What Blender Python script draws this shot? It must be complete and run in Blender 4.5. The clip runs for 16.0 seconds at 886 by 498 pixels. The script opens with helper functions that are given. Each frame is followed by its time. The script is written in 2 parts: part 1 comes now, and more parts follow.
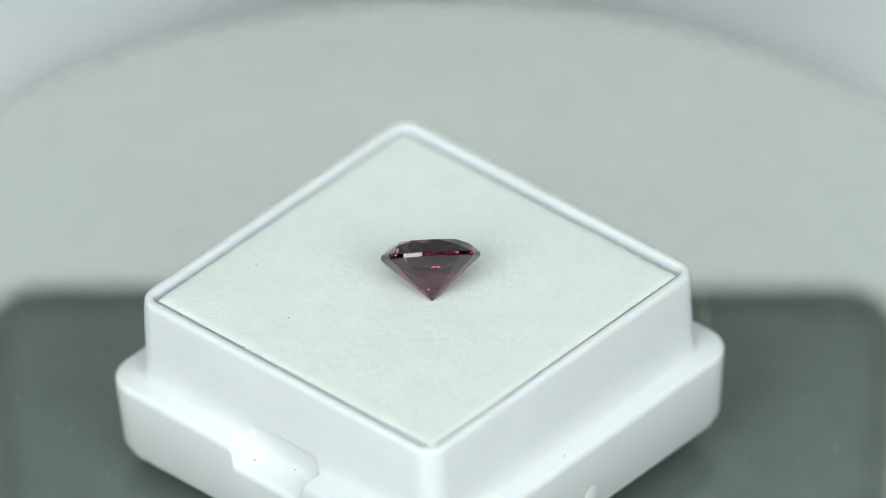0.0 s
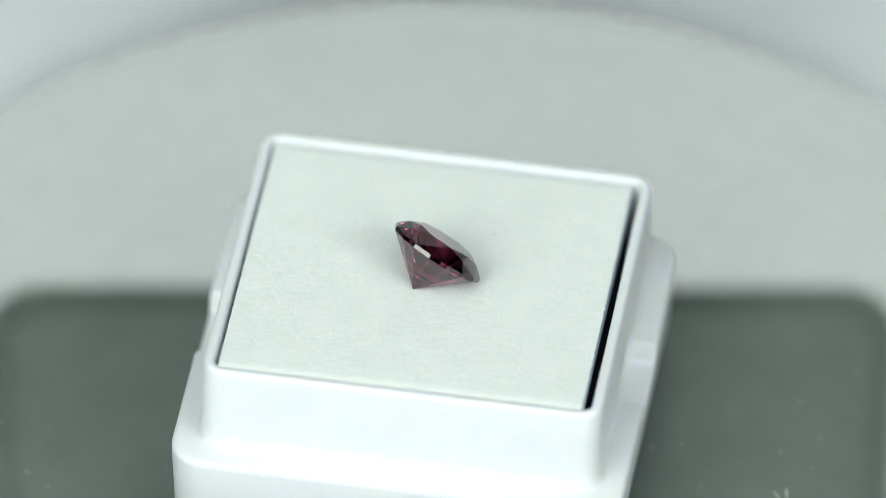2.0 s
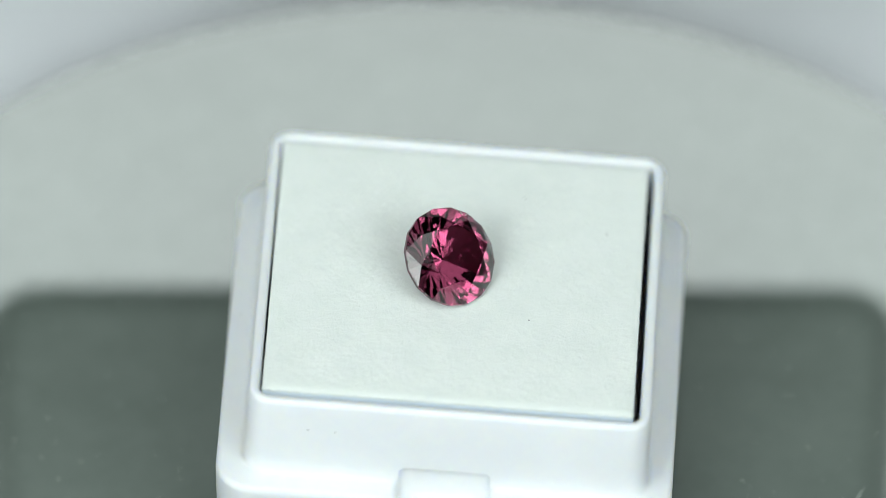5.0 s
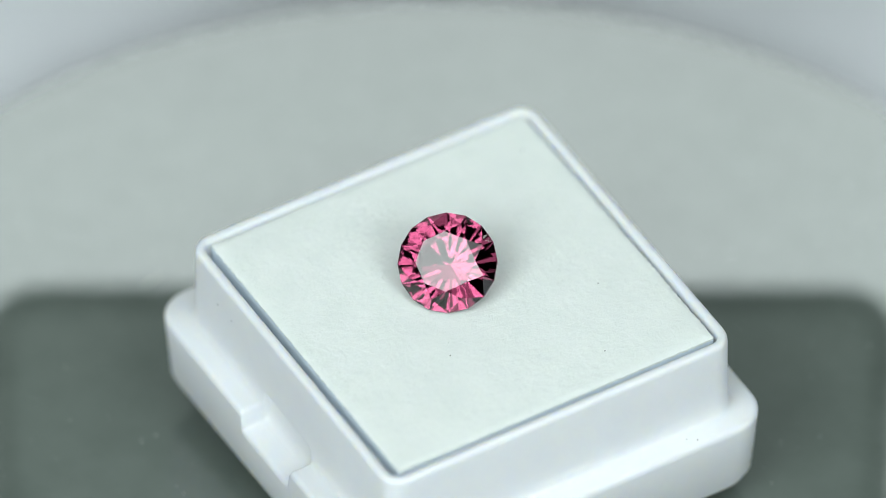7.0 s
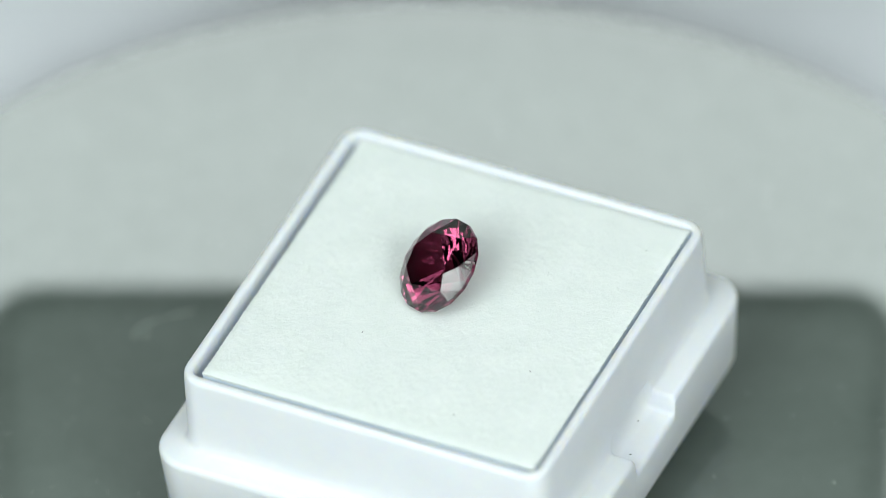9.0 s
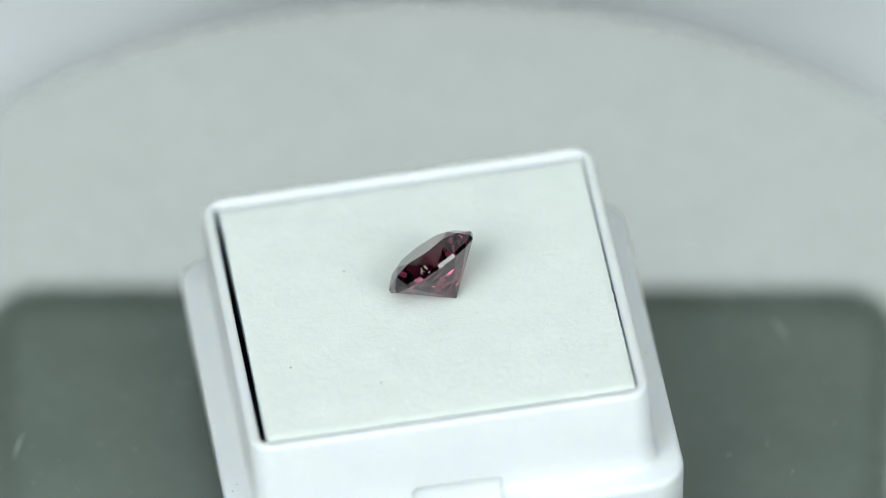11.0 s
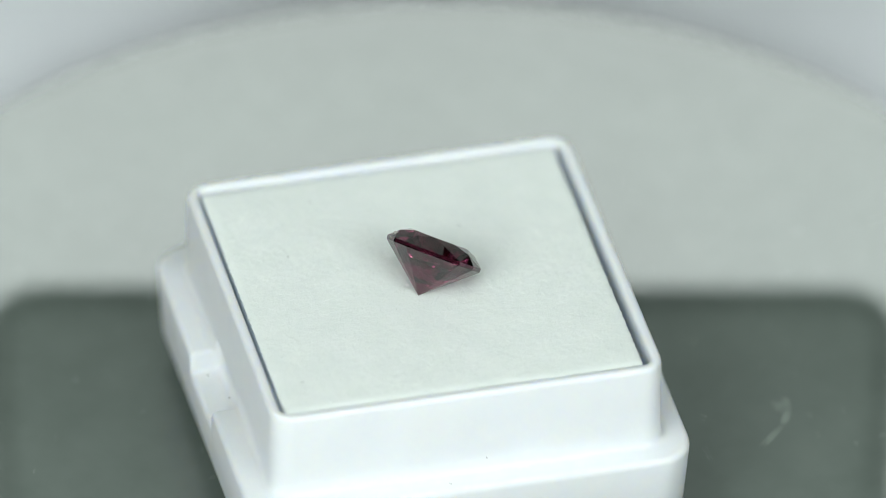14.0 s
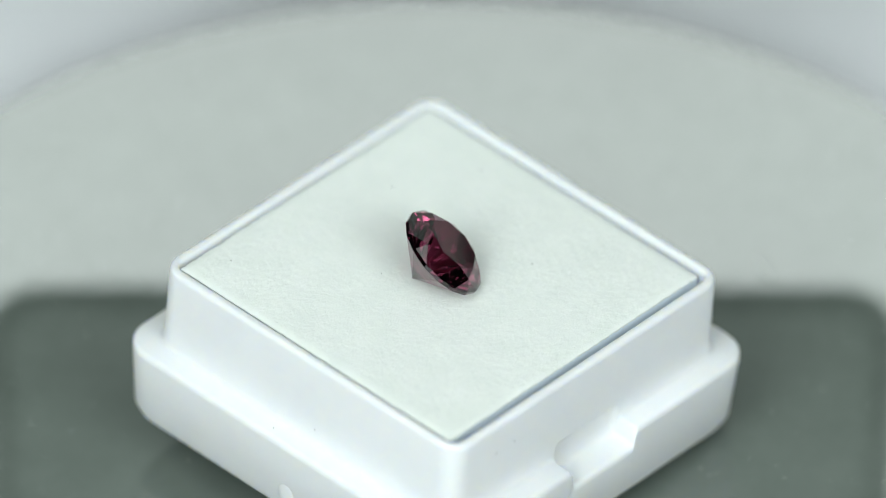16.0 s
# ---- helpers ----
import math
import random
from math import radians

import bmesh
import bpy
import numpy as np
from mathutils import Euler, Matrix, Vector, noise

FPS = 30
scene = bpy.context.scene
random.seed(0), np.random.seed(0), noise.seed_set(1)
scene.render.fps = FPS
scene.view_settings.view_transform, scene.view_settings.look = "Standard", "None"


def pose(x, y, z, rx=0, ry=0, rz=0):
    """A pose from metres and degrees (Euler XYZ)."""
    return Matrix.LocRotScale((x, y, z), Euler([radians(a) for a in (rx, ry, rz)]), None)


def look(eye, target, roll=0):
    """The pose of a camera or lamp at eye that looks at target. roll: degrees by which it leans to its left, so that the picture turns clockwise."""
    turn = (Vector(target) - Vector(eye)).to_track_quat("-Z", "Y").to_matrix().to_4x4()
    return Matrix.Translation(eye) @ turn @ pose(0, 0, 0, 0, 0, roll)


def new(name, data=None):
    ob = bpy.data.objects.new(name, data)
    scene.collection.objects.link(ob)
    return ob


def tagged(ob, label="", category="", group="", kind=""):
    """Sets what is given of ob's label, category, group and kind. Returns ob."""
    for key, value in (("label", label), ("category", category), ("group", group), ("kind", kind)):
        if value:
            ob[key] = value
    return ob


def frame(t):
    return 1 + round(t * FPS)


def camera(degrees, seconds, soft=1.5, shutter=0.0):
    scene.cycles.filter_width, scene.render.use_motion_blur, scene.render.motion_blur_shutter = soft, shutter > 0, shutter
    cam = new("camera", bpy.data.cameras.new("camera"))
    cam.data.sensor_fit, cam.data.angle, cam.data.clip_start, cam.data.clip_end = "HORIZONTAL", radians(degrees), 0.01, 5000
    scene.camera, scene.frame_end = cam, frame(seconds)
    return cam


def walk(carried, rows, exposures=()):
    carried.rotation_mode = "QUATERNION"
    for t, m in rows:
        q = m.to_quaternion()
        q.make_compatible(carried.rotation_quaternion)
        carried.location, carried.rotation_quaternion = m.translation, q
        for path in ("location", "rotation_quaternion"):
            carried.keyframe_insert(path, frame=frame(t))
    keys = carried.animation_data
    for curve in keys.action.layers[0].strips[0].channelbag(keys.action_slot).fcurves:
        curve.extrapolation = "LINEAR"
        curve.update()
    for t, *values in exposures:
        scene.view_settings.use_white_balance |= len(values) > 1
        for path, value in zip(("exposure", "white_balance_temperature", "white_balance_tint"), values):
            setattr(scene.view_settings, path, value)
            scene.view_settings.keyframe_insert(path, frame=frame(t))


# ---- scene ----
# A small gem in an open display box turns on a little dark turntable.
MM = 0.001
SPIN = -28.145            # degrees a second, clockwise from above
SECONDS = 16.0

# ---------------------------------------------------------------- camera
cam = camera(3.592, SECONDS, soft=0.72)
EYE = Vector((0.0, -0.6986, 0.6230))
_p, _y = radians(40.93), radians(0.018)
AIM = EYE + Vector((math.sin(_y) * math.cos(_p), math.cos(_y) * math.cos(_p), -math.sin(_p)))
cam.data.dof.use_dof = True
cam.data.dof.focus_distance = 0.9243
cam.data.dof.aperture_fstop = cam.data.lens / 1000 / 0.038
walk(cam, [(0.0, look(EYE, AIM, -0.24)), (SECONDS, look(EYE, AIM, -0.24))],
     exposures=[(0.0, 0.02, 6500, 10), (1.4, 0.0, 6500, 10), (2.0, 0.08, 6520, 10), (3.0, 0.04, 6500, 10), (4.2, 0.02, 6480, 10), (6.3, -0.05, 6360, 10), (7.0, -0.05, 6340, 10), (8.0, 0.04, 6340, 10),
                (9.0, 0.08, 6390, 10), (11.3, 0.05, 6400, 10), (12.1, 0.12, 6450, 10), (13.0, 0.02, 6480, 10), (13.5, 0.02, 6500, 10), (14.3, -0.01, 6530, 10), (14.6, 0.0, 6535, 10), (15.0, 0.14, 6540, 10), (15.5, 0.12, 6530, 10), (SECONDS, 0.07, 6500, 10)])

# ---------------------------------------------------------------- light
world = bpy.data.worlds.new("room_light")
scene.world = world
world.use_nodes = True
world.node_tree.nodes["Background"].inputs[0].default_value = (0.78, 0.88, 0.90, 1)
world.node_tree.nodes["Background"].inputs[1].default_value = 0.05


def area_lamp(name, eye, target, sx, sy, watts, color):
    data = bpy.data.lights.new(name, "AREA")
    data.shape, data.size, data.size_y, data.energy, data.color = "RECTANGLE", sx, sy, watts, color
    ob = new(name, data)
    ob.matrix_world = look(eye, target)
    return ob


def around(azimuth, height, distance):
    a, h = radians(azimuth), radians(height)
    return (distance * math.cos(h) * math.cos(a), distance * math.cos(h) * math.sin(a), distance * math.sin(h))


LED = (0.92, 1.0, 0.965)
area_lamp("left_panel_lamp", around(-122, 34, 0.50), (0, 0, 0.01), 0.31, 0.21, 1.40, LED)
area_lamp("left_upper_lamp", around(-128, 52, 0.50), (0, 0, 0.01), 0.26, 0.10, 0.33, LED)
area_lamp("right_panel_lamp", around(-56, 36, 0.50), (0, 0, 0.01), 0.28, 0.20, 1.20, LED)
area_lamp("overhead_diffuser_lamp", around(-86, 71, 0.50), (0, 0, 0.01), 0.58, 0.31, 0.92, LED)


# ---------------------------------------------------------------- materials
class Nodes:
    def __init__(self, name):
        self.m = bpy.data.materials.new(name)
        self.m.use_nodes = True
        self.t = self.m.node_tree
        self.b = self.t.nodes["Principled BSDF"]

    def add(self, kind, **values):
        n = self.t.nodes.new(kind)
        for k, v in values.items():
            if k in n.inputs:
                n.inputs[k].default_value = v
        return n

    def link(self, a, b):
        self.t.links.new(a, b)

    def put(self, **values):
        for k, v in values.items():
            self.b.inputs[k.replace("_", " ")].default_value = v

    def coords(self, scale=1.0):
        c = self.add("ShaderNodeTexCoord")
        m = self.add("ShaderNodeMapping")
        m.inputs["Scale"].default_value = (scale, scale, scale)
        self.link(c.outputs["Object"], m.inputs["Vector"])
        return m.outputs["Vector"]

    def noise(self, scale, detail=3, rough=0.6):
        n = self.add("ShaderNodeTexNoise", Scale=scale, Detail=detail, Roughness=rough)
        self.link(self.coords(), n.inputs["Vector"])
        return n.outputs["Fac"]

    def ramp(self, fac, stops):
        r = self.add("ShaderNodeValToRGB")
        e = r.color_ramp.elements
        while len(e) < len(stops):
            e.new(0.5)
        for el, (p, c) in zip(e, stops):
            el.position, el.color = p, (*c, 1) if len(c) == 3 else c
        self.link(fac, r.inputs["Fac"])
        return r.outputs["Color"]

    def bump(self, fac, distance, strength=1.0):
        b = self.add("ShaderNodeBump", Strength=strength, Distance=distance)
        self.link(fac, b.inputs["Height"])
        self.link(b.outputs["Normal"], self.b.inputs["Normal"])


def mat_plastic():
    n = Nodes("white_plastic")
    n.put(Roughness=0.48, IOR=1.46)
    n.link(n.ramp(n.noise(260), [(0.3, (0.75, 0.772, 0.80)), (0.7, (0.78, 0.80, 0.828))]), n.b.inputs["Base Color"])
    n.bump(n.noise(2600, 2), 0.00003, 0.35)
    n.put(Subsurface_Weight=0.9, Subsurface_Radius=(0.0034, 0.0038, 0.0048))
    return n.m


def mat_foam():
    n = Nodes("white_foam")
    n.put(Roughness=0.95, IOR=1.3, Subsurface_Weight=0.9, Subsurface_Radius=(0.0017, 0.0017, 0.0018))
    n.link(n.ramp(n.noise(420, 4), [(0.3, (0.765, 0.812, 0.793)), (0.7, (0.815, 0.855, 0.838))]), n.b.inputs["Base Color"])
    mix = n.add("ShaderNodeMath")
    mix.operation = "MULTIPLY_ADD"
    n.link(n.noise(2300, 5, 0.7), mix.inputs[0])
    mix.inputs[1].default_value = 1.6
    n.link(n.noise(8000, 3, 0.7), mix.inputs[2])
    n.bump(mix.outputs[0], 0.00006, 0.7)
    return n.m


def mat_plate():
    n = Nodes("dark_gloss_acrylic")
    smear = n.noise(55, 5, 0.7)
    n.link(n.ramp(smear, [(0.32, (0.092, 0.114, 0.101)), (0.75, (0.132, 0.157, 0.142))]), n.b.inputs["Base Color"])
    n.put(Roughness=0.06, IOR=1.95)
    return n.m


def mat_plain(name, color, rough, color2=None, scale=60, metal=0.0):
    n = Nodes(name)
    n.put(Roughness=rough, Metallic=metal)
    n.link(n.ramp(n.noise(scale, 4), [(0.3, color), (0.7, color2 or tuple(c * 0.92 for c in color))]), n.b.inputs["Base Color"])
    return n.m


def mat_glow(name, color, strength):
    n = Nodes(name)
    n.put(Emission_Strength=strength)
    n.b.inputs["Base Color"].default_value = (0.8, 0.8, 0.8, 1)
    n.b.inputs["Emission Color"].default_value = (*color, 1)
    return n.m


def mat_gem():
    n = Nodes("garnet")
    n.put(Roughness=0.0, IOR=1.76, Transmission_Weight=1.0)
    n.b.inputs["Base Color"].default_value = (0.205, 0.034, 0.077, 1)
    return n.m


PLASTIC, FOAM, PLATE, GARNET = mat_plastic(), mat_foam(), mat_plate(), mat_gem()
TABLE = mat_plain("white_laminate", (0.80, 0.83, 0.87), 0.5)
WALL = mat_plain("dark_room_paint", (0.045, 0.047, 0.047), 0.9)
DARK = mat_plain("grey_metal", (0.23, 0.265, 0.247), 0.5)
RIM_DARK = mat_plain("black_rubber", (0.012, 0.014, 0.013), 0.6)
RIM_GREY = mat_plain("dark_grey_rubber", (0.008, 0.009, 0.009), 0.6)
PANEL = mat_glow("lit_diffuser", (0.90, 1.0, 0.965), 2.95)
BLACK_FOAM = mat_plain("black_foam", (0.018, 0.024, 0.036), 0.95)
# bluish light scattered into the gap round the pad, put in as colour
GAP_TINT = mat_plain("pale_blue_gap_light", (0.76, 0.86, 0.96), 0.95)
SPECK = mat_plain("dark_dust", (0.03, 0.03, 0.035), 0.8)
PAD_SPECK = mat_plain("grey_dust", (0.16, 0.17, 0.17), 0.9)
INCLUSION = mat_plain("pale_crystal", (0.40, 0.37, 0.36), 0.3)
LINT = mat_plain("pale_dust", (0.45, 0.50, 0.47), 0.9)


# ---------------------------------------------------------------- mesh helpers
def part(name, bm, material, parent=None, label="", smooth=False):
    me = bpy.data.meshes.new(name)
    bmesh.ops.recalc_face_normals(bm, faces=bm.faces)
    if smooth:
        for f in bm.faces:
            f.smooth = True
        for e in bm.edges:
            if len(e.link_faces) == 2 and e.calc_face_angle() > radians(48):
                e.smooth = False
    bm.to_mesh(me)
    bm.free()
    me.materials.append(material)
    ob = new(name, me)
    if parent:
        ob.parent = parent
    if label:
        ob["label"] = label
    return ob


def rounded(wx, wy, r, n=6):
    """Outline of a rounded rectangle, counter-clockwise."""
    pts = []
    for k, (sx, sy) in enumerate(((1, 1), (-1, 1), (-1, -1), (1, -1))):
        for j in range(n + 1):
            a = math.pi / 2 * (k + j / n)
            pts.append((sx * (wx / 2 - r) + r * math.cos(a), sy * (wy / 2 - r) + r * math.sin(a)))
    return pts


def loft(bm, rings, closed=False, cap_first=False, cap_last=False):
    loops = [[bm.verts.new(p) for p in ring] for ring in rings]
    pairs = list(zip(loops, loops[1:])) + ([(loops[-1], loops[0])] if closed else [])
    for a, b in pairs:
        for i in range(len(a)):
            j = (i + 1) % len(a)
            bm.faces.new((a[i], a[j], b[j], b[i]))
    if cap_first:
        bm.faces.new(list(reversed(loops[0])))
    if cap_last:
        bm.faces.new(loops[-1])
    return loops


def block(bm, x0, x1, y0, y1, z0, z1, bevel=0.0):
    r = bmesh.ops.create_cube(bm, size=1.0, matrix=Matrix.Translation(((x0 + x1) / 2, (y0 + y1) / 2, (z0 + z1) / 2))
                              @ Matrix.Diagonal((x1 - x0, y1 - y0, z1 - z0, 1)))
    if bevel:
        es = {e for v in r["verts"] for e in v.link_edges}
        bmesh.ops.bevel(bm, geom=list(es), offset=bevel, segments=2, affect="EDGES", profile=0.5)


# ---------------------------------------------------------------- the place
def make_setting():
    bm = bmesh.new()
    block(bm, -1.2, 1.2, -1.2, 1.2, -0.040, -0.0045)
    tagged(part("ground", bm, TABLE), "pale grey laminate table top under the turntable", "table top", kind="structure")
    for name, b in (("wall_north", (-1.2, 1.2, 1.17, 1.2, -0.0045, 1.5)), ("wall_south", (-1.2, 1.2, -1.2, -1.17, -0.0045, 1.5)),
                    ("wall_east", (1.17, 1.2, -1.17, 1.17, -0.0045, 1.5)), ("wall_west", (-1.2, -1.17, -1.17, 1.17, -0.0045, 1.5))):
        bm = bmesh.new()
        block(bm, *b)
        tagged(part(name, bm, WALL), "dim grey wall around the table", "wall", kind="structure")
    bm = bmesh.new()
    block(bm, -1.2, 1.2, -1.2, 1.2, 1.5, 1.53)
    tagged(part("ceiling", bm, WALL), "dim grey ceiling over the table", "ceiling", kind="structure")


DISC_R = 45.9 * MM


def make_turntable():
    base = new("turntable")
    tagged(base, "dark grey glossy acrylic turntable plate with fine scratches", "turntable")

    def circ(r, z, n=160):
        return [(r * math.cos(2 * math.pi * i / n), r * math.sin(2 * math.pi * i / n), z) for i in range(n)]
    bm = bmesh.new()
    loft(bm, [circ(DISC_R, -3.0 * MM), circ(DISC_R, -0.08 * MM), circ(DISC_R - 0.08 * MM, 0)], cap_first=True, cap_last=True)
    part("plate", bm, PLATE, base, "dark grey glossy acrylic disc")
    rng = random.Random(11)
    bm = bmesh.new()

    def sliver(p, q, w):
        p, q = Vector((*p, 0.004)) * MM, Vector((*q, 0.004)) * MM
        d = (q - p).normalized()
        c = Vector((-d.y, d.x, 0)) * w * MM
        bm.faces.new([bm.verts.new(v) for v in (p, (p + q) / 2 - c, q, (p + q) / 2 + c)])
    for p, q, w in (((17.3, 15.9), (17.75, 14.2), 0.07), ((17.75, 14.2), (17.8, 11.6), 0.06), ((17.3, 15.9), (16.2, 16.6), 0.06), ((17.2, 15.5), (15.9, 15.7), 0.05), ((-19, 21), (-16.5, 22.3), 0.05), ((24, -9), (22.8, -11.4), 0.05)):
        sliver(p, q, w)
    for k in range(420):
        r, a = DISC_R * 0.97 * math.sqrt(rng.uniform(0.09, 1)), rng.uniform(0, 6.283)
        x, y, b, l = r / MM * math.cos(a), r / MM * math.sin(a), rng.uniform(0, 6.283), rng.uniform(0.05, 0.22)
        sliver((x, y), (x + l * math.cos(b), y + l * math.sin(b)), rng.uniform(0.02, 0.07))
    tagged(part("dust", bm, LINT, base, "pale dust and fine scratches"), kind="stuff")
    bm = bmesh.new()
    loft(bm, [circ(38 * MM, -4.5 * MM), circ(38 * MM, -3.0 * MM)], cap_first=True, cap_last=True)
    part("drive_housing", bm, PLASTIC, base, "white plastic motor base")
    return base


# box, in its own space: rim plane at z = 0
A_TOP, B_LEDGE = 26.28 * MM, 29.98 * MM
LEDGE_Z, BOTTOM_Z = -6.25 * MM, -12.4 * MM


# along a catch: place, how far the ledge has dropped, how far the wall is recessed
CATCH = [(-3.45, 0, 0), (-3.25, 0.05, 0), (-3.1, 0.2, 0), (-3.0, 0.75, 0), (-2.95, 0.9, 0.1), (-2.85, 0.97, 0.75), (-2.65, 1, 1), (-1.2, 1, 1), (0, 1, 1)]
CATCH += [(-q, d, p) for q, d, p in CATCH[-2::-1]]


def outline(w, r, z, dip=0.0, push=0.0, narrow=0.0):
    """A ring of the tray; in the catches on the two x sides it drops by dip and stands back by push."""
    pts = []
    core = rounded(w, w, r)
    for i, (x, y) in enumerate(core):
        pts.append((x, y, z))
        x2, y2 = core[(i + 1) % len(core)]
        if abs(x - x2) < 1e-9 and abs(y2 - y) > 0.3 * w:           # along an x side
            sgn = 1 if y2 > y else -1
            for q, d, p in CATCH:
                pts.append((x - math.copysign(push * p, x), sgn * q * (1 - narrow) * MM, z - dip * d))
    return pts


def make_box():
    box = new("gem_box")
    tagged(box, "open white plastic gem display box without its lid", "display box")
    # one moulded body: stepped tray, ledge notched for the catches of the lid, thin wall with a rounded lip
    bm = bmesh.new()
    w, f, dip = B_LEDGE, 0.45 * MM, 1.5 * MM
    a, t, z0 = A_TOP, 0.74 * MM, LEDGE_Z
    rings = [outline(w - dw * MM, r * MM, BOTTOM_Z + h * MM) for dw, r, h in ((5.0, 1.2, -0.60), (5.0, 1.2, 0), (3.2, 1.6, 0), (1.4, 2.2, 0.25), (0.7, 2.4, 1.0))]
    rings += [outline(w - 0.1 * MM, 2.5 * MM, z0 - f * 1.2, dip), outline(w - 0.15 * MM, 2.4 * MM, z0 - f * 0.5, dip), outline(w - f, 2.3 * MM, z0 - f * 0.1, dip), outline(w - 2 * f, 2.1 * MM, z0, dip)]
    shape = [(1.35, 1.95, z0 + 0.005 * MM, 0.96, 0.3), (0.95, 1.85, z0 + 0.015 * MM, 0.95, 0.3), (0.58, 1.75, z0 + 0.05 * MM, 0.9, 0.3), (0.34, 1.68, z0 + 0.16 * MM, 0.78, 0.34),
             (0.22, 1.62, z0 + 0.36 * MM, 0.55, 0.36), (0.15, 1.57, z0 + 0.7 * MM, 0.2, 0.38), (0.13, 1.56, z0 + 0.95 * MM, 0, 0.38), (0.125, 1.56, z0 + 1.06 * MM, 0, 0.3), (0.12, 1.55, z0 + 1.12 * MM, 0, 0.04), (0.12, 1.55, z0 + 1.2 * MM, 0, 0),
             (0.118, 1.55, z0 + 1.34 * MM, 0, 0), (0, 1.5, -0.45 * MM, 0, 0), (-0.05, 1.5, -0.24 * MM, 0, 0), (-0.20, 1.45, -0.07 * MM, 0, 0), (-0.45, 1.35, 0, 0, 0)]
    rings += [outline(a + dw * MM, r * MM, z, dip * k, p * MM, 0.06 if 1.0 * MM < z - z0 < 1.15 * MM else 0.0) for dw, r, z, k, p in shape]
    rings += [outline(a - 2 * t + dw * MM, r * MM, z) for dw, r, z in ((0.45, 0.95, 0), (0.2, 0.8, -0.07 * MM), (0.05, 0.6, -0.22 * MM), (0, 0.55, -0.45 * MM), (-0.1, 0.55, z0 - 2.0 * MM))]
    loft(bm, rings, cap_first=True, cap_last=True)
    part("body", bm, PLASTIC, box, "white stepped plastic body with a thin rounded lip", smooth=True)
    # small moulded nub low on one side
    bm = bmesh.new()
    bmesh.ops.create_uvsphere(bm, u_segments=20, v_segments=12, radius=1.0, matrix=Matrix.Translation((0.35 * MM, -14.62 * MM, -10.4 * MM)) @ Matrix.Diagonal((0.78 * MM, 0.20 * MM, 1.0 * MM, 1)))
    part("nub", bm, PLASTIC, box, "small moulded nub", smooth=True)
    for x, y, z, r in ((-13.24, -1.0, -7.1, 0.055), (13.15, -9.08, -2.31, 0.06), (1.13, -13.22, -5.3, 0.04), (-1.55, -14.2, -6.24, 0.05), (13.15, -7.3, -2.3, 0.05), (-9.48, 14.4, -6.24, 0.05), (-8.9, 14.0, -6.24, 0.04), (-14.0, 1.9, -7.3, 0.06)):
        bm = bmesh.new()
        bmesh.ops.create_icosphere(bm, subdivisions=1, radius=r * MM, matrix=Matrix.Translation((x * MM, y * MM, z * MM)) @ pose(0, 0, 0, 30, 50 * x, 0) @ Matrix.Diagonal((1.5, 0.8, 0.7, 1)))
        part("dust_speck", bm, SPECK, box, "dark dust speck")
    return box


PAD_X0, PAD_X1, PAD_Y0, PAD_Y1 = -12.14 * MM, 11.80 * MM, -12.25 * MM, 11.97 * MM


def pad_height(u, v):
    """Height of the felted top at u, v from 0 to 1: nearly flat, let down along its cut edges."""
    e = max(0.0, min(u, 1 - u, v, 1 - v)) * 24 * MM
    return 0.04 * MM - 0.10 * MM * math.exp(-(e / (0.20 * MM)) ** 1.5) - 0.17 * MM * math.exp(-e / (4.0 * MM))


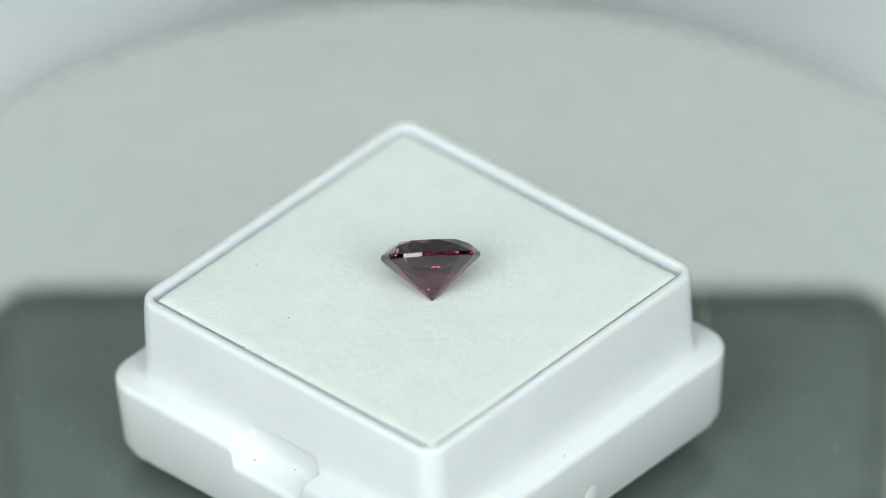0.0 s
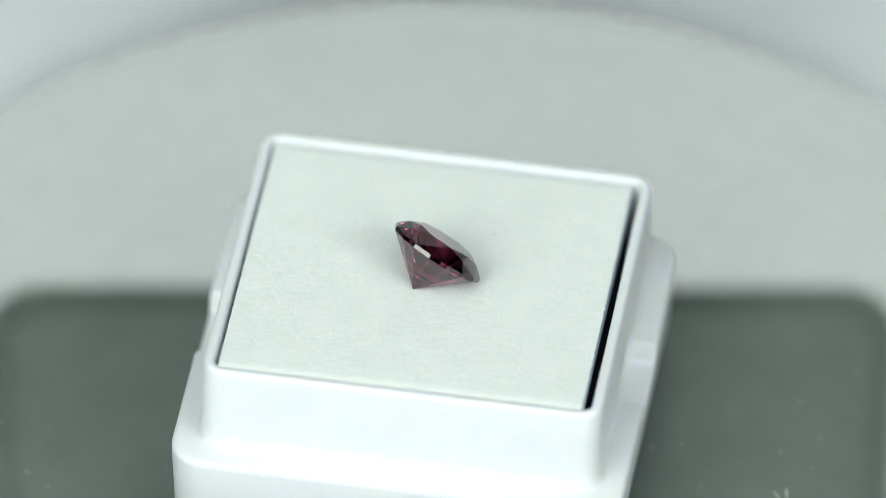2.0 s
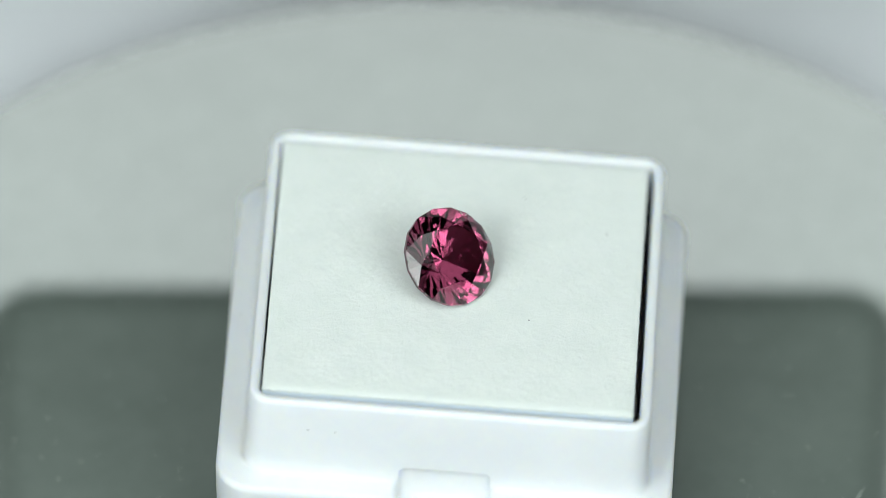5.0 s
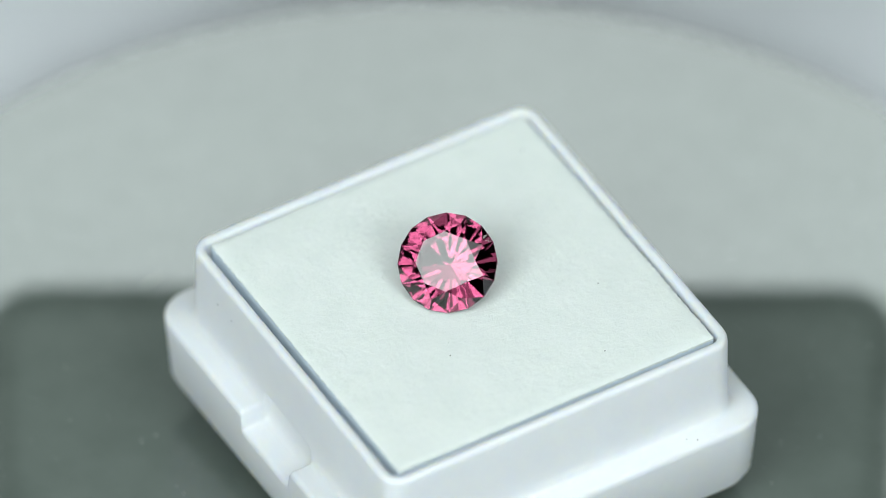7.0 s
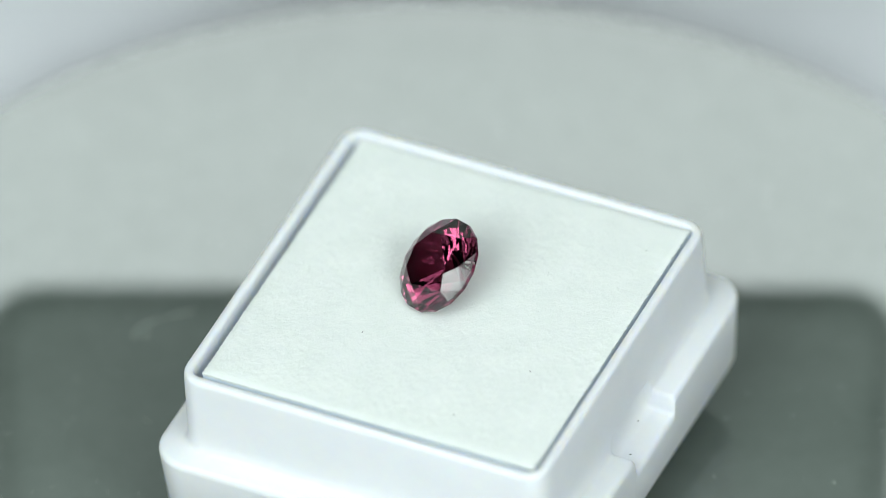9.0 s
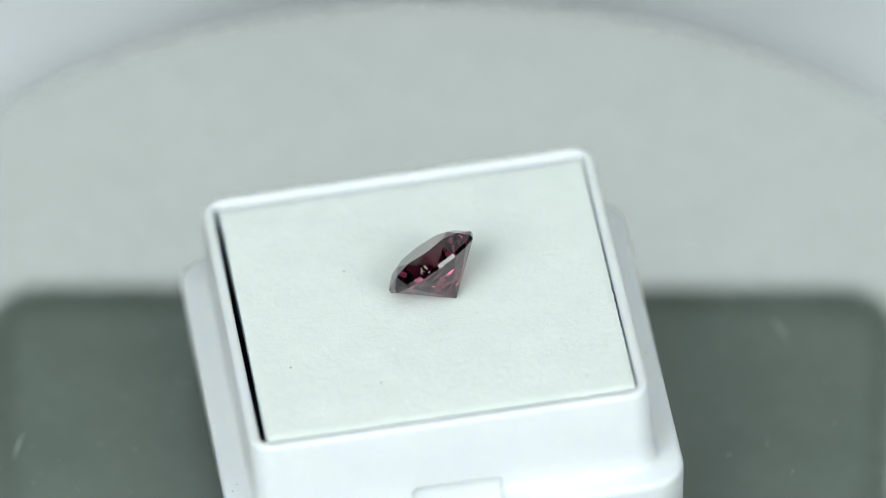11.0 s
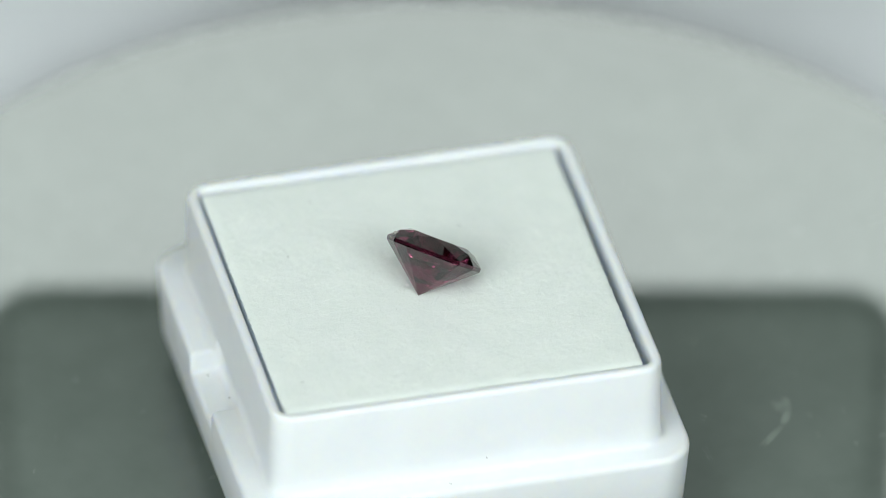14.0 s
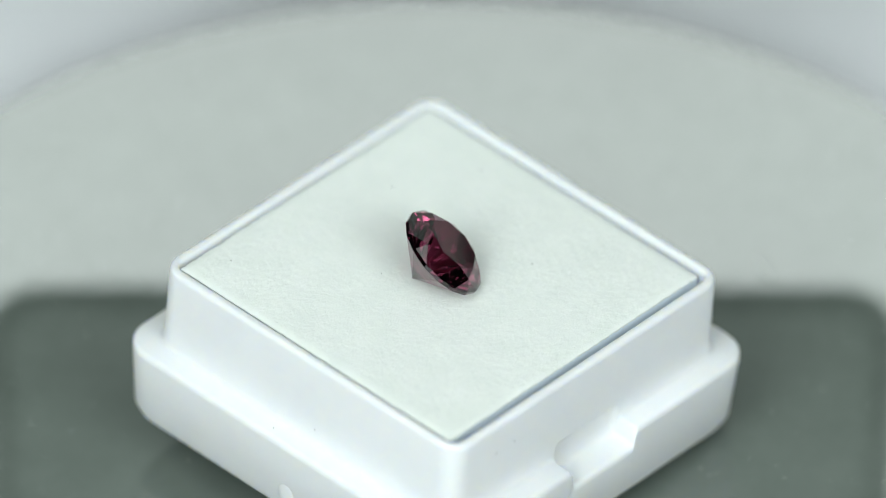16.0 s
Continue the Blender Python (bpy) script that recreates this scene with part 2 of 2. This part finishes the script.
def make_pad():
    pad = new("foam_pad")
    tagged(pad, "white fibrous foam pad with black underside filling the box", "foam pad")
    n, layer = 170, -0.42 * MM
    bm = bmesh.new()
    grid = []
    for i in range(n + 1):
        row = []
        for j in range(n + 1):
            u, v = i / n, j / n
            x, y = PAD_X0 + u * (PAD_X1 - PAD_X0), PAD_Y0 + v * (PAD_Y1 - PAD_Y0)
            p = Vector((x, y, 0)) * 1000
            z = pad_height(u, v) + 0.014 * MM * noise.noise(p * 2.3) + 0.012 * MM * noise.noise(p * 6.1) + 0.03 * MM * noise.noise(p * 0.4)
            fx, fy = math.exp(-min(i, n - i) / 1.2), math.exp(-min(j, n - j) / 1.2)
            x += fx * (0.10 * MM * noise.noise(Vector((0, v * 90.3, i > 3))) + 0.05 * MM * noise.noise(p * 5.0))
            y += fy * (0.07 * MM * noise.noise(Vector((u * 90.3, 0, j > 3))) + 0.04 * MM * noise.noise(p * 5.0 + Vector((9, 0, 0))))
            z += (fx + fy) * 0.06 * MM * noise.noise(p * 3.1)
            row.append(bm.verts.new((x, y, z)))
        grid.append(row)
    for i in range(n):
        for j in range(n):
            bm.faces.new((grid[i][j], grid[i + 1][j], grid[i + 1][j + 1], grid[i][j + 1]))
    edge = [grid[i][0] for i in range(n)] + [grid[n][j] for j in range(n)] + [grid[i][n] for i in range(n, 0, -1)] + [grid[0][j] for j in range(n, 0, -1)]
    low = [bm.verts.new((v.co.x * 0.997, v.co.y * 0.998, layer)) for v in edge]
    for i in range(len(edge)):
        j = (i + 1) % len(edge)
        bm.faces.new((edge[j], edge[i], low[i], low[j]))
    part("white_layer", bm, FOAM, pad, "white felted foam top", smooth=True)
    # added layer: its pale blue paints the scattered light between pad and wall
    bm = bmesh.new()
    block(bm, PAD_X0 + 0.03 * MM, PAD_X1 - 0.03 * MM, PAD_Y0 + 0.02 * MM, PAD_Y1 - 0.02 * MM, -1.9 * MM, layer + 0.02 * MM)
    part("gap_light_layer", bm, GAP_TINT, pad, "added layer tinted pale blue for light scattered into the gap")
    bm = bmesh.new()
    block(bm, PAD_X0 + 0.05 * MM, PAD_X1 - 0.05 * MM, PAD_Y0 + 0.04 * MM, PAD_Y1 - 0.04 * MM, LEDGE_Z - 1.98 * MM, -1.92 * MM)
    part("underside_layer", bm, BLACK_FOAM, pad, "black foam underside")
    for x, y, r in ((-8.15, 3.96, 0.055), (-5.30, 9.50, 0.06), (3.62, 4.75, 0.06), (-2.52, -3.2, 0.03), (-10.33, -9.33, 0.05)):
        bm = bmesh.new()
        bmesh.ops.create_icosphere(bm, subdivisions=1, radius=r * MM, matrix=Matrix.Translation((x * MM, y * MM, pad_height(0.5 + x / 24, 0.5 + y / 24.4))) @ pose(0, 0, 0, 0, 0, 70 * x) @ Matrix.Diagonal((1.3, 0.8, 0.6, 1)))
        part("dust_speck", bm, PAD_SPECK, pad, "grey dust speck")
    # loose fibres and fluff standing out of the felt
    rng = random.Random(5)
    bm = bmesh.new()
    for k in range(1400):
        u, v = rng.random(), rng.random()
        if k >= 900:
            w = rng.uniform(-0.002, 0.02)
            u, v = ((w, v), (1 - w, v), (u, w), (u, 1 - w))[k % 4]
        elif k % 3:
            u, v = (0.5 + 0.20 * rng.gauss(0, 1)) % 1, (0.42 + 0.20 * rng.gauss(0, 1)) % 1
        x, y = PAD_X0 + u * (PAD_X1 - PAD_X0), PAD_Y0 + v * (PAD_Y1 - PAD_Y0)
        z, a, l, h = pad_height(u, v), rng.random() * 6.283, rng.uniform(0.05, 0.22) * MM, rng.uniform(0.012, 0.03) * MM
        l = min(l, 0.10 * MM) if k >= 900 else l
        d, c = Vector((math.cos(a), math.sin(a), 0)) * l, Vector((-math.sin(a), math.cos(a), 0)) * h
        o = Vector((x, y, z))
        v4 = [bm.verts.new(p) for p in (o - d - c * 0.4, o + c * 0.2 + Vector((0, 0, h * 1.6)) - d * 0.2, o + d + c * rng.uniform(-2, 2), o - c + d * 0.1)]
        bm.faces.new((v4[0], v4[1], v4[3]))
        bm.faces.new((v4[1], v4[2], v4[3]))
    tagged(part("fluff", bm, FOAM, pad, "white loose fibres"), kind="stuff")
    return pad


def make_gem():
    """Round brilliant: table up along z, point at the origin."""
    R, girdle, crown, pav = 3.31 * MM, 0.27 * MM, 0.90 * MM, 2.80 * MM
    bm = bmesh.new()

    def rim_pts(r, z, n, off=0.0):
        return [bm.verts.new((r * math.cos(2 * math.pi * (i + off) / n), r * math.sin(2 * math.pi * (i + off) / n), z)) for i in range(n)]
    culet = bm.verts.new((0, 0, 0))
    low = rim_pts(R, pav, 16)
    up = rim_pts(R, pav + girdle, 16)
    rt = 0.60 * R
    table = rim_pts(rt, pav + girdle + crown, 8, 0.5)
    # where stars, kites and upper halves meet
    rk = 0.80 * R
    kite = rim_pts(rk, pav + girdle + crown * (1 - 0.80 * math.cos(math.pi / 8)) / 0.40, 8, 0.0)
    lowk = rim_pts(0.24 * R, pav * 0.24 * 1.02, 8, 0.5)
    bm.faces.new(table)
    for i in range(16):
        j = (i + 1) % 16
        bm.faces.new((low[i], low[j], up[j], up[i]))
    for i in range(8):
        j = (i + 1) % 8
        bm.faces.new((table[i - 1], kite[i], table[i]))                      # star
        bm.faces.new((table[i], kite[i], up[2 * i + 1], kite[j]))            # kite
        bm.faces.new((kite[i], up[2 * i], up[2 * i + 1]))                    # upper halves
        bm.faces.new((kite[i], up[2 * i - 1], up[2 * i]))
        bm.faces.new((culet, lowk[i - 1], low[2 * i], lowk[i]))              # pavilion mains
        bm.faces.new((low[2 * i], low[2 * i + 1], lowk[i]))                  # lower halves
        bm.faces.new((lowk[i], low[2 * i + 1], low[(2 * i + 2) % 16]))
    gem = part("gemstone", bm, GARNET)
    rng = random.Random(2)
    for k in range(9):
        rr = rng.uniform(0.89, 0.965)
        a = radians(37.6 - 33.2 + rng.uniform(-7, 7))
        bm = bmesh.new()
        bmesh.ops.create_icosphere(bm, subdivisions=1, radius=rng.uniform(0.07, 0.15) * MM, matrix=Matrix.Translation((math.cos(a) * R * rr, math.sin(a) * R * rr, pav + girdle + (0.95 - rr) * 3.0 * R * 0.55)) @ pose(0, 0, 0, 40 * k, 70 * k, 0) @ Matrix.Diagonal((1.2, 0.9, 0.4, 1)))
        part("inclusion", bm, INCLUSION, gem, "pale crystal inclusion at the girdle")
    return tagged(gem, "round brilliant-cut purplish red garnet lying tilted on foam", "gemstone")


def make_studio():
    """What the glossy plate mirrors: a lit diffuser and an added dark panel that hangs before it."""
    bm = bmesh.new()
    block(bm, -0.075, 0.075, -0.004, 0.004, -0.048, 0.048, 0.002)
    soft = new("softbox")
    tagged(soft, "white lit softbox standing behind the turntable", "softbox")
    part("diffuser", bm, PANEL, soft, "white glowing diffuser cloth")
    bm = bmesh.new()
    block(bm, -0.079, 0.079, 0.005, 0.03, -0.052, 0.052, 0.004)
    part("housing", bm, RIM_DARK, soft, "black softbox housing")
    soft.matrix_world = look((0, 0.302, 0.237), (0, 0.03, 0)) @ pose(0, 0, 0, 90, 0, 0)
    bm = bmesh.new()
    bmesh.ops.create_cone(bm, segments=20, radius1=0.009, radius2=0.009, depth=0.200, matrix=Matrix.Translation((0, 0.352, 0.1000)))
    bmesh.ops.create_cone(bm, cap_ends=True, segments=32, radius1=0.07, radius2=0.06, depth=0.010, matrix=Matrix.Translation((0, 0.352, 0.0005)))
    stand = tagged(part("softbox_stand", bm, RIM_DARK), "black metal stand carrying the softbox", "stand")
    # unseen panel and rod, added for the dark rounded shape mirrored in the plate
    bar = new("mirrored_dark_panel")
    tagged(bar, "added unseen grey rounded panel with a dark rim, mirrored in the turntable plate", "light bar")
    h = 42 * MM
    for name, w, d, m in (("rim", 63.1, 0, RIM_GREY), ("face", 59.0, -1.6, DARK)):
        bm = bmesh.new()
        loft(bm, [[(x, d * MM + dy, z) for x, z in rounded(w * MM, h, (4.2 if w > 60 else 2.6) * MM)] for dy in (0.0, 1.2 * MM)], cap_first=True, cap_last=True)
        part(name, bm, m, bar)
    bm = bmesh.new()
    p, q = Vector((0, 1 * MM, 15 * MM)), Vector((0, 1 * MM, 1.4633))
    bmesh.ops.create_cone(bm, segments=12, radius1=0.0025, radius2=0.0025, depth=(q - p).length, matrix=Matrix.Translation((p + q) / 2) @ (q - p).to_track_quat("Z", "Y").to_matrix().to_4x4())
    part("arm", bm, RIM_DARK, bar, "thin black rod to the ceiling")
    bar.matrix_world = pose(0, 32.6 * MM, 15.5 * MM + h / 2, 0, -0.5, 0)


make_setting()
TURNTABLE = make_turntable()
make_studio()
BOX, PAD, GEM = make_box(), make_pad(), make_gem()

# how box and gem stand on the plate at the start
RIM = (-1.485 * MM, 0.197 * MM, 14.064 * MM)
BOX_POSE = Matrix.Translation(RIM) @ pose(0, 0, 0, -3.653, -1.344, 0) @ pose(0, 0, 0, 0, 0, 47.694)
# the gem leans on its pavilion: azimuth and height of its axis, and its turn about it
GEM_POSE = pose(-0.489 * MM, -1.806 * MM, 14.246 * MM) @ pose(0, 0, 0, 0, 0, 93.62) @ pose(0, 0, 0, 0, 90 - 45.94, 0) @ pose(0, 0, 0, 0, 0, 90 + 33.2)


def turned(t, m):
    return pose(0, 0, 0, 0, 0, SPIN * t) @ m


def motions():
    steps = [i * 0.25 for i in range(65)]
    for ob, m in ((TURNTABLE, Matrix()), (BOX, BOX_POSE), (PAD, BOX_POSE), (GEM, GEM_POSE)):
        walk(ob, [(t, turned(t, m)) for t in steps])


motions()
